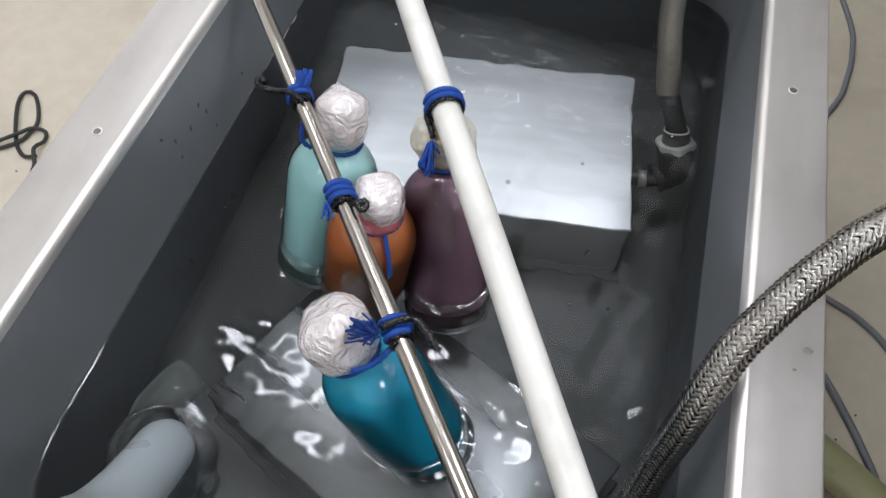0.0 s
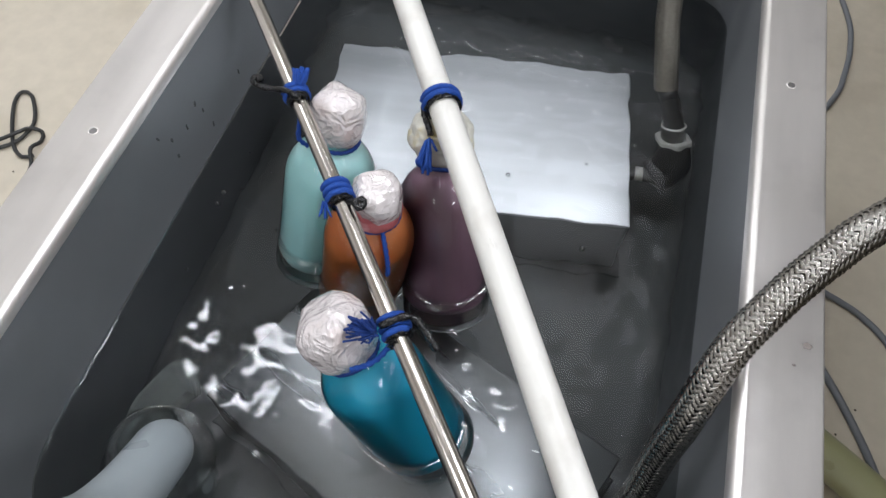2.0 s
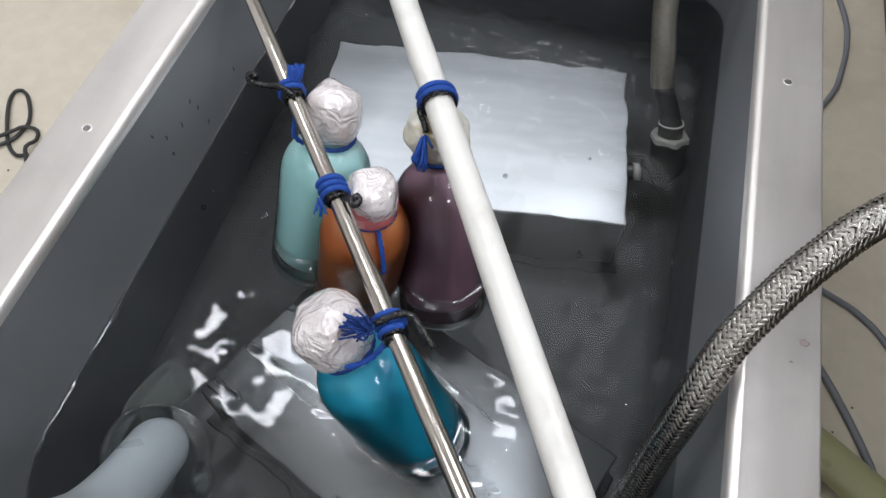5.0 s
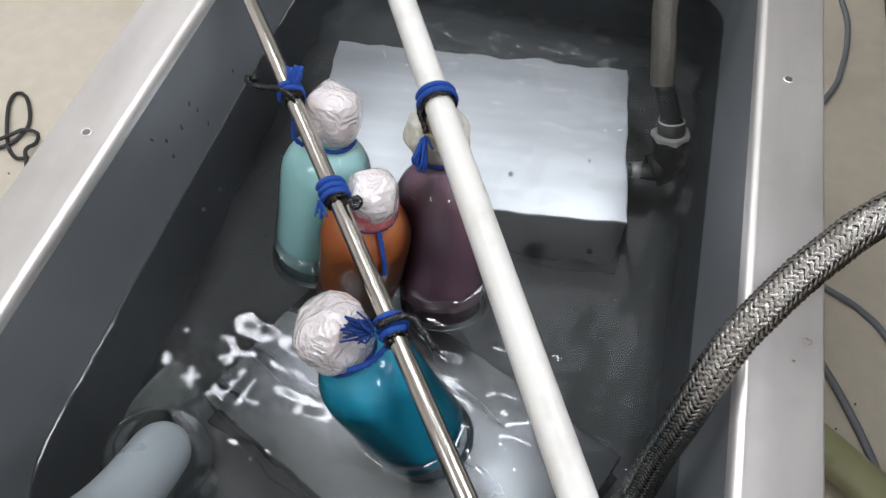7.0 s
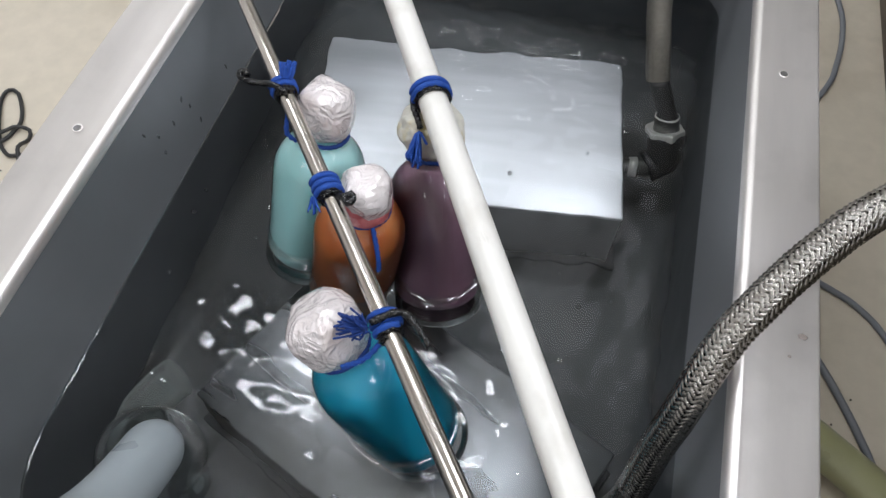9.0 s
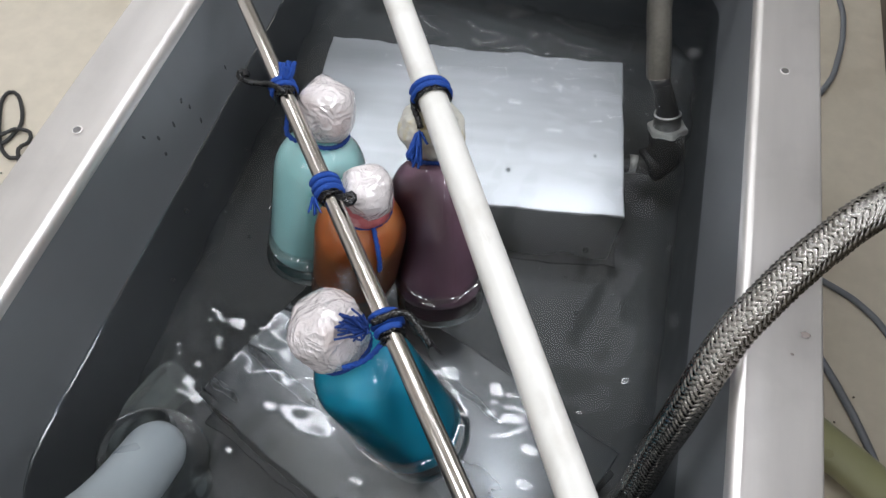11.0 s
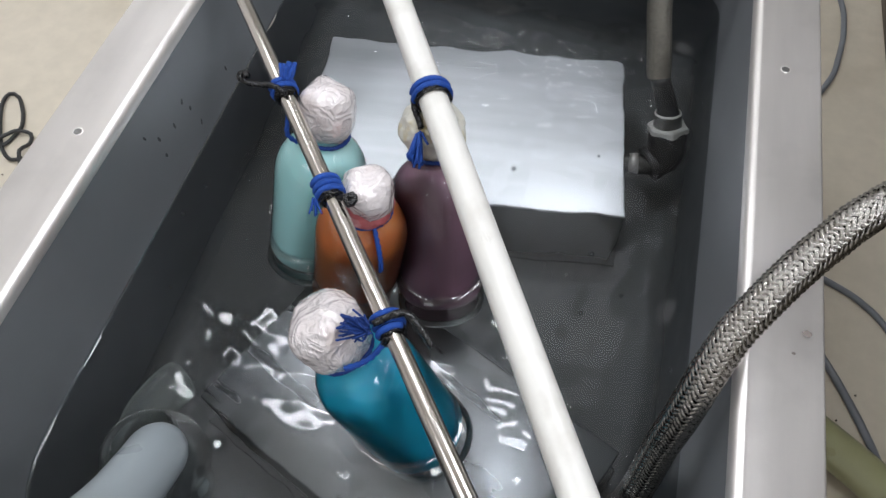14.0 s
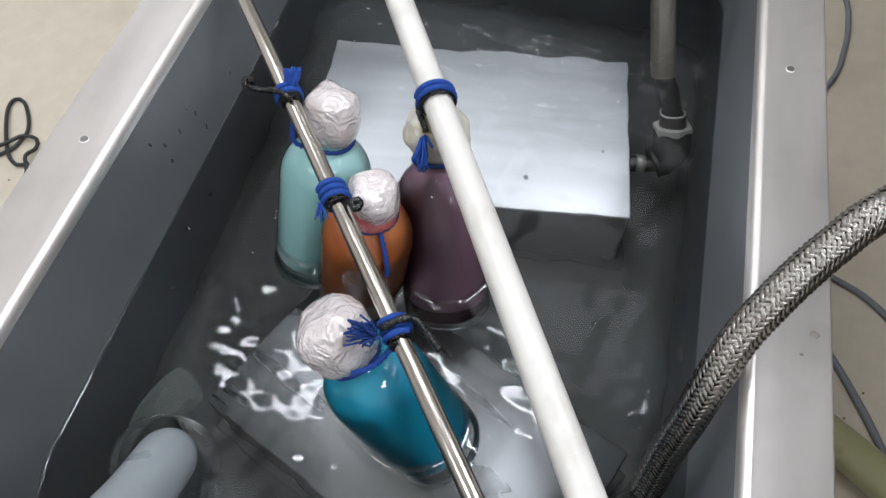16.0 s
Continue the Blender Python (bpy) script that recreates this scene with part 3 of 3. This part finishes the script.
tie("blue and black cord loops round the white pipe", PIPE_A + pipe_d * 0.1005, pipe_d, 0.0106, 1.6, 1.6,
    ((-0.0095, 0.327, 0.109), (0.10, -0.75, -0.5), 0.020, 0.0030, 34, 4, 0.0010),
    None,
    [(-0.0190, 0.3480, 0.122), (-0.0170, 0.3430, 0.116), (-0.0125, 0.3370, 0.113), (-0.0090, 0.3310, 0.111)])


# ---- hoses ----
def braided_hose(label, ctrl, r, wire=None, **weave):
    ob = thing("braided_hose", label, "hose", Matrix(), "braided hoses")
    pts = spline(ctrl, 0.0022)
    part("core", tube(pts, r - 0.0012, 20), M_CORE, ob, "dark hose core")
    v, f = braid(pts, r, **weave)
    tagged(mesh_part("braid", v, f, wire or M_BRAID, ob, "woven steel wire braid"), kind="stuff")
    return ob


braided_hose("thick braided steel hose hanging over the bath rim into water",
             [(0.176, 0.132, -0.12), (0.188, 0.146, -0.035), (0.1919, 0.1546, 0.0), (0.1937, 0.1691, 0.045), (0.1955, 0.177, 0.08), (0.1981, 0.1869, 0.105), (0.2019, 0.1986, 0.1225), (0.2079, 0.2121, 0.1375), (0.2173, 0.2261, 0.15), (0.2284, 0.2415, 0.161), (0.2426, 0.2584, 0.172), (0.2649, 0.2802, 0.186),
              (0.33, 0.33, 0.20), (0.44, 0.40, 0.17), (0.55, 0.45, 0.05), (0.60, 0.47, -0.12), (0.60, 0.47, -0.288)], 0.0105)
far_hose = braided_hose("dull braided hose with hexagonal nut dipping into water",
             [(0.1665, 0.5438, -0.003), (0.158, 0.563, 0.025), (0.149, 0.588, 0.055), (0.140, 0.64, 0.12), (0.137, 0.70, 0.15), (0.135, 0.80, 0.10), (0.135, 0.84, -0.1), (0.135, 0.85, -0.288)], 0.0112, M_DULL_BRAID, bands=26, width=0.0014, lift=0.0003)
NUT_AT, NUT_D = Vector((0.183, 0.519, -0.035)), Vector((0.16, -0.46, -0.87)).normalized()
nut_m = Matrix.Translation(NUT_AT) @ NUT_D.to_track_quat("Z", "Y").to_matrix().to_4x4()
part("bare_hose", tube(spline([(0.1668, 0.5430, -0.002), (0.1745, 0.533, -0.016), NUT_AT, NUT_AT + NUT_D * 0.008]), 0.0098, 20), M_RUBBER, far_hose, "bare dark rubber hose end")
ferrule = part("ferrule", lathe([(0.0102, 0.001), (0.0108, -0.0006), (0.0120, 0.0), (0.0124, 0.002), (0.0128, 0.016), (0.0100, 0.016)], 28), M_DULL_NUT, far_hose, "steel ferrule")
ferrule.matrix_local = nut_m
part("ferrule_ring", lathe([(0.0106, 0.0), (0.0113, -0.0010), (0.0122, -0.0006), (0.0124, 0.0006)], 28), M_NUT, ferrule, "bright ferrule edge")
hexnut = bmesh.new()
bmesh.ops.create_cone(hexnut, cap_ends=True, segments=6, radius1=0.0195, radius2=0.0195, depth=0.008)
bmesh.ops.bevel(hexnut, geom=hexnut.edges[:], offset=0.001, segments=2, affect="EDGES")
part("hex_nut", hexnut, M_NUT, far_hose, "hexagonal steel nut", False).matrix_local = nut_m @ Matrix.Translation((0, 0, 0.019))
elbow = thing("pipe_elbow", "black pipe elbow with steel stub beside the submerged box", "pipe fitting")
part("elbow", tube(spline([NUT_AT + NUT_D * 0.021, NUT_AT + NUT_D * 0.045, NUT_AT + NUT_D * 0.060 + Vector((-0.006, 0, 0)), (0.176, 0.484, -0.092)]), 0.0175, 20), M_RUBBER, elbow, "black rubber elbow")
part("stub", tube(spline([(0.180, 0.484, -0.092), (0.150, 0.480, -0.092)]), 0.0085, 20), M_DULL_NUT, elbow, "dull steel stub")
part("stub_collar", tube(spline([(0.167, 0.4825, -0.092), (0.159, 0.4814, -0.092)]), 0.0096, 20), M_NUT, elbow, "bright steel collar")


# ---- drain tube with clear sleeve and strainer ----
drain = thing("drain_tube", "milky plastic tube with clear sleeve dipping into water", "tube")
TUBE = [(-0.105, -0.095, -0.02), (-0.107, -0.090, 0.100), (-0.110, -0.05, 0.160), (-0.114, 0.0, 0.136), (-0.117, 0.025, 0.088), (-0.1193, 0.0477, 0.060), (-0.1235, 0.0720, 0.036), (-0.1285, 0.0900, 0.016), (-0.1320, 0.1010, -0.002)]
part("tube", tube(spline(TUBE), lambda s_: 0.0205 if s_ < 0.94 else 0.0205 * math.sqrt(max(0.02, 1 - ((s_ - 0.94) / 0.051) ** 2)), 36), M_MILKY, drain, "milky white plastic tube")
SLEEVE = spline([(-0.1325, 0.0860, 0.004), (-0.1400, 0.0960, -0.010), (-0.1560, 0.1020, -0.020), (-0.1640, 0.1120, -0.030)])
sleeve = part("clear_sleeve", tube(SLEEVE, lambda s_: 0.0365 - 0.019 * s_ ** 0.8 + 0.001 * math.sin(11 * s_), 40, False), M_CLEAR, drain, "clear plastic sleeve")
lip = [SLEEVE[0] + (u * math.cos(2 * math.pi * k / 60) + v * math.sin(2 * math.pi * k / 60)) * 0.0365 for k in range(61) for p, u, v, s_ in frames(SLEEVE)[:1]]
part("sleeve_edge", tube(lip, 0.0008, 8), M_MENISCUS, sleeve, "shiny sleeve edge")
part("sleeve_flap", tube(spline([(-0.100, 0.088, 0.000), (-0.0985, 0.080, -0.012), (-0.100, 0.070, -0.026), (-0.103, 0.062, -0.045)]), lambda s_: 0.0062 + 0.002 * math.sin(7 * s_), 24, False), M_CLEAR, sleeve, "clear plastic flap")
strain_line = spline([(-0.1620, 0.1050, -0.026), (-0.1660, 0.1220, -0.033), (-0.1620, 0.1450, -0.042), (-0.1580, 0.1540, -0.046)], 0.0020)
sv = []
for i, (p, u, v, s_) in enumerate(frames(strain_line)):
    wires = [p + (u * math.cos(2 * math.pi * k / 60) + v * math.sin(2 * math.pi * k / 60)) * 0.0170 for k in range(60)]
    sv += wires
strain = []
rows_n = len(sv) // 60
for i in range(rows_n):
    strain.append(tube([sv[60 * i + k % 60] for k in range(61)], 0.00024, 4, False))
for k in range(60):
    strain.append(tube([sv[60 * i + k] for i in range(rows_n)], 0.00024, 4, False))
M_MESH = material("strainer_mesh", (0.13, 0.14, 0.135), 0.5, 0.0, 90, 0.15)
strainer = tagged(part("strainer", merge(*strain), M_MESH, drain, "fine grey strainer mesh"), kind="stuff")
part("strainer_core", tube(strain_line, 0.0155, 24, False), M_CLEAR, strainer, "clear strainer lining")


# ---- floor things beside the bath ----
def cable(label, ctrl, r, mat, category="cable", group="grey cables on the floor"):
    return tagged(part("cable" if category == "cable" else "hose", tube(spline(ctrl, 0.006), r, 14), mat), label, category, group)


Z_C = FLOOR + 0.004
cable("grey rubber cable curving on the floor", [(0.43, 1.30, Z_C), (0.4783, 1.1093, Z_C), (0.483, 1.0286, Z_C), (0.4732, 0.9617, Z_C), (0.4583, 0.9089, Z_C), (0.40, 0.80, Z_C), (0.335, 0.70, Z_C)], 0.0042, M_GREY_CABLE)
cable("grey rubber cable curving on the floor", [(0.33, 0.60, Z_C), (0.40, 0.575, Z_C), (0.4616, 0.5503, Z_C), (0.492, 0.5337, Z_C), (0.5228, 0.5022, Z_C), (0.57, 0.42, Z_C)], 0.0040, M_GREY_CABLE)
cable("grey rubber cable curving on the floor", [(0.34, 0.54, Z_C), (0.41, 0.495, Z_C), (0.4503, 0.4374, Z_C), (0.4752, 0.3939, Z_C), (0.4927, 0.3578, Z_C), (0.5048, 0.3272, Z_C), (0.53, 0.25, Z_C)], 0.0046, M_GREY_CABLE)
cable("wide yellow-green plastic hose lying on the floor", [(0.30, 0.42, FLOOR + 0.023), (0.4372, 0.335, FLOOR + 0.023), (0.4738, 0.312, FLOOR + 0.023), (0.5133, 0.283, FLOOR + 0.023), (0.62, 0.19, FLOOR + 0.023)], 0.023, M_GREEN_TUBE, "hose", "")
cable("thin black cable lying in loops on the floor",
      [(-1.1, 0.26, Z_C), (-0.80, 0.40, Z_C), (-0.6806, 0.4714, Z_C), (-0.6595, 0.5088, Z_C), (-0.6655, 0.5366, Z_C), (-0.6926, 0.5709, Z_C), (-0.7097, 0.5732, Z_C), (-0.7091, 0.5527, Z_C), (-0.6842, 0.5097, Z_C + 0.003),
       (-0.6628, 0.4783, Z_C), (-0.6417, 0.4654, Z_C), (-0.6280, 0.4720, Z_C)], 0.0028, M_BLACK_CABLE, "cable", "black cables on the floor")
cable("thin black cable lying in loops on the floor",
      [(-0.95, 0.22, Z_C), (-0.76, 0.40, Z_C + 0.004), (-0.6722, 0.4916, Z_C + 0.007), (-0.6572, 0.5106, Z_C + 0.005), (-0.6394, 0.5133, Z_C), (-0.6316, 0.4974, Z_C), (-0.6337, 0.4791, Z_C + 0.006), (-0.6229, 0.4585, Z_C),
       (-0.60, 0.42, Z_C), (-0.50, 0.36, Z_C)], 0.0028, M_BLACK_CABLE, "cable", "black cables on the floor")
cabinet = thing("cabinet", "brown cabinet beside the bath, its unseen body added for shade", "cabinet", pose(0.785, 0.9, FLOOR))
part("plinth", box(0.50, 2.6, 0.10, (0.01, 0, 0.05), 0.003), M_PLINTH, cabinet, "dark brown plinth")
# tall body out of view, added to shade the floor on this side
part("unseen_carcass", box(0.52, 2.6, 0.75, (0, 0, 0.475), 0.004), M_PLINTH, cabinet)

# ---- crumbs on the floor ----
for cx_, cy_ in ((0.4831, 0.4086), (0.4610, 0.3722), (-0.6420, 0.4412)):
    bm = bmesh.new()
    bmesh.ops.create_icosphere(bm, subdivisions=2, radius=0.0013)
    for v in bm.verts:
        v.co *= 1 + 0.4 * noise.noise(v.co * 700 + Vector((cx_ * 90, cy_ * 90, 0)))
    crumb = tagged(part("crumb", bm, M_PLINTH), "small dark crumb of dirt on the floor", "crumb", "crumbs on the floor")
    crumb.matrix_world = pose(cx_, cy_, FLOOR + 0.0006)

# ---- specks and drops on the basin wall ----
speck_rnd = random.Random(3)
for sy, sz in ((0.3557, 0.0462), (0.3491, 0.0607), (0.3625, 0.0218), (0.3299, 0.0528), (0.3077, 0.0418), (0.2947, 0.0772), (0.3081, 0.0610), (0.42, 0.030)):
    bm = bmesh.new()
    bmesh.ops.create_uvsphere(bm, u_segments=10, v_segments=6, radius=1)
    bmesh.ops.scale(bm, vec=(0.0007, speck_rnd.uniform(0.0009, 0.0016), speck_rnd.uniform(0.0015, 0.0036)), verts=bm.verts)
    drop = tagged(part("water_drop", bm, M_SCRATCH), "small dark water drop clinging to the basin wall", "water drop", "drops on the basin wall")
    drop.matrix_world = pose(X0 + 0.0003, sy, sz, speck_rnd.uniform(-25, 25))

# ---- the water's edge that clings to the basin ----
edge = [ring(-0.0002, 0.0014, 0.052), ring(-0.0005, 0.0006, 0.0515), ring(-0.0010, 0.0002, 0.051), ring(-0.0020, -0.0003, 0.050)]
in_bath(part("waterline", loft([lp[22:] for lp in edge], False), M_BUBBLE, bath, "thin wet waterline"))

# ---- water ----
def ripples(x, y):
    rnd = random.Random(5)
    h = 0
    for i in range(26):
        lam = 0.018 * (3.6 ** rnd.random())
        a = rnd.uniform(0, 2 * math.pi)
        k = 2 * math.pi / lam
        h = h + rnd.uniform(0.5, 1.0) * 0.0205 / k * np.sin(k * (x * math.cos(a) + y * math.sin(a)) + rnd.uniform(0, 6.28))
    for i in range(7):
        lam = rnd.uniform(0.009, 0.016)
        a = rnd.gauss(math.pi / 2, 0.9)
        k = 2 * math.pi / lam
        h = h + 0.010 / k * np.sin(k * (x * math.cos(a) + y * math.sin(a)) + rnd.uniform(0, 6.28))
    rise = np.clip((y - 0.40) / 0.22, 0, 1)
    return h * (0.75 + 0.95 * rise * rise * (3 - 2 * rise))


def water_sheet():
    """The rippled surface; its edges run on inside the hollow walls, so that it can drift."""
    m = 0.043
    nx, ny = 260, 380
    xs, ys = np.linspace(X0 - m, X1 + m, nx), np.linspace(Y0 - m, Y1 + m, ny)
    gx, gy = np.meshgrid(xs, ys)
    gz = ripples(gx, gy)
    co = np.stack([gx.ravel(), gy.ravel(), gz.ravel()], 1)
    idx = np.arange(nx * ny).reshape(ny, nx)
    fc = np.stack([idx[:-1, :-1].ravel(), idx[:-1, 1:].ravel(), idx[1:, 1:].ravel(), idx[1:, :-1].ravel()], 1)
    ob = mesh_part("water", co.tolist(), fc.tolist(), M_WATER)
    ob.visible_shadow = False
    return tagged(ob, "clear rippling water filling the bath", "water", kind="structure")


water = water_sheet()

# bubbles adrift on the water
BUBBLES = [(-0.139, 0.270), (-0.200, 0.280), (-0.164, 0.326), (-0.196, 0.310), (-0.170, 0.286), (0.096, 0.310), (0.132, 0.328), (0.115, 0.306),
           (0.134, 0.274), (0.085, 0.247), (-0.186, 0.219), (0.160, 0.295), (0.121, 0.433), (0.055, 0.395), (-0.178, 0.355)]
bubbles = []
bub_rnd = random.Random(8)
for bx, by in BUBBLES:
    bm = bmesh.new()
    bmesh.ops.create_uvsphere(bm, u_segments=14, v_segments=8, radius=bub_rnd.uniform(0.0010, 0.0022))
    bubbles.append((tagged(part("bubble", bm, M_BUBBLE), "tiny clear air bubble floating on the water", "bubble", "bubbles on the water"), bx, by))


def motions():
    rows = []
    for i in range(161):
        t = i / 10
        a, b = 2 * math.pi * t / 0.73, -2 * math.pi * t / 0.41
        rows.append((t, pose(0.025 * math.cos(a) + 0.006 * math.cos(b), 0.025 * math.sin(a) + 0.006 * math.sin(b), 0)))
    walk(water, rows)
    rnd = random.Random(4)
    for ob, bx, by in bubbles:
        dx, dy, ph = rnd.uniform(-0.0016, 0.0016), rnd.uniform(-0.0016, 0.0016), rnd.uniform(0, 6)
        walk(ob, [(t, pose(bx + dx * (t - 12.5) + 0.003 * math.sin(t * 1.9 + ph), by + dy * (t - 12.5) + 0.003 * math.cos(t * 1.6 + ph), 0.0004)) for t in range(17)])


motions()
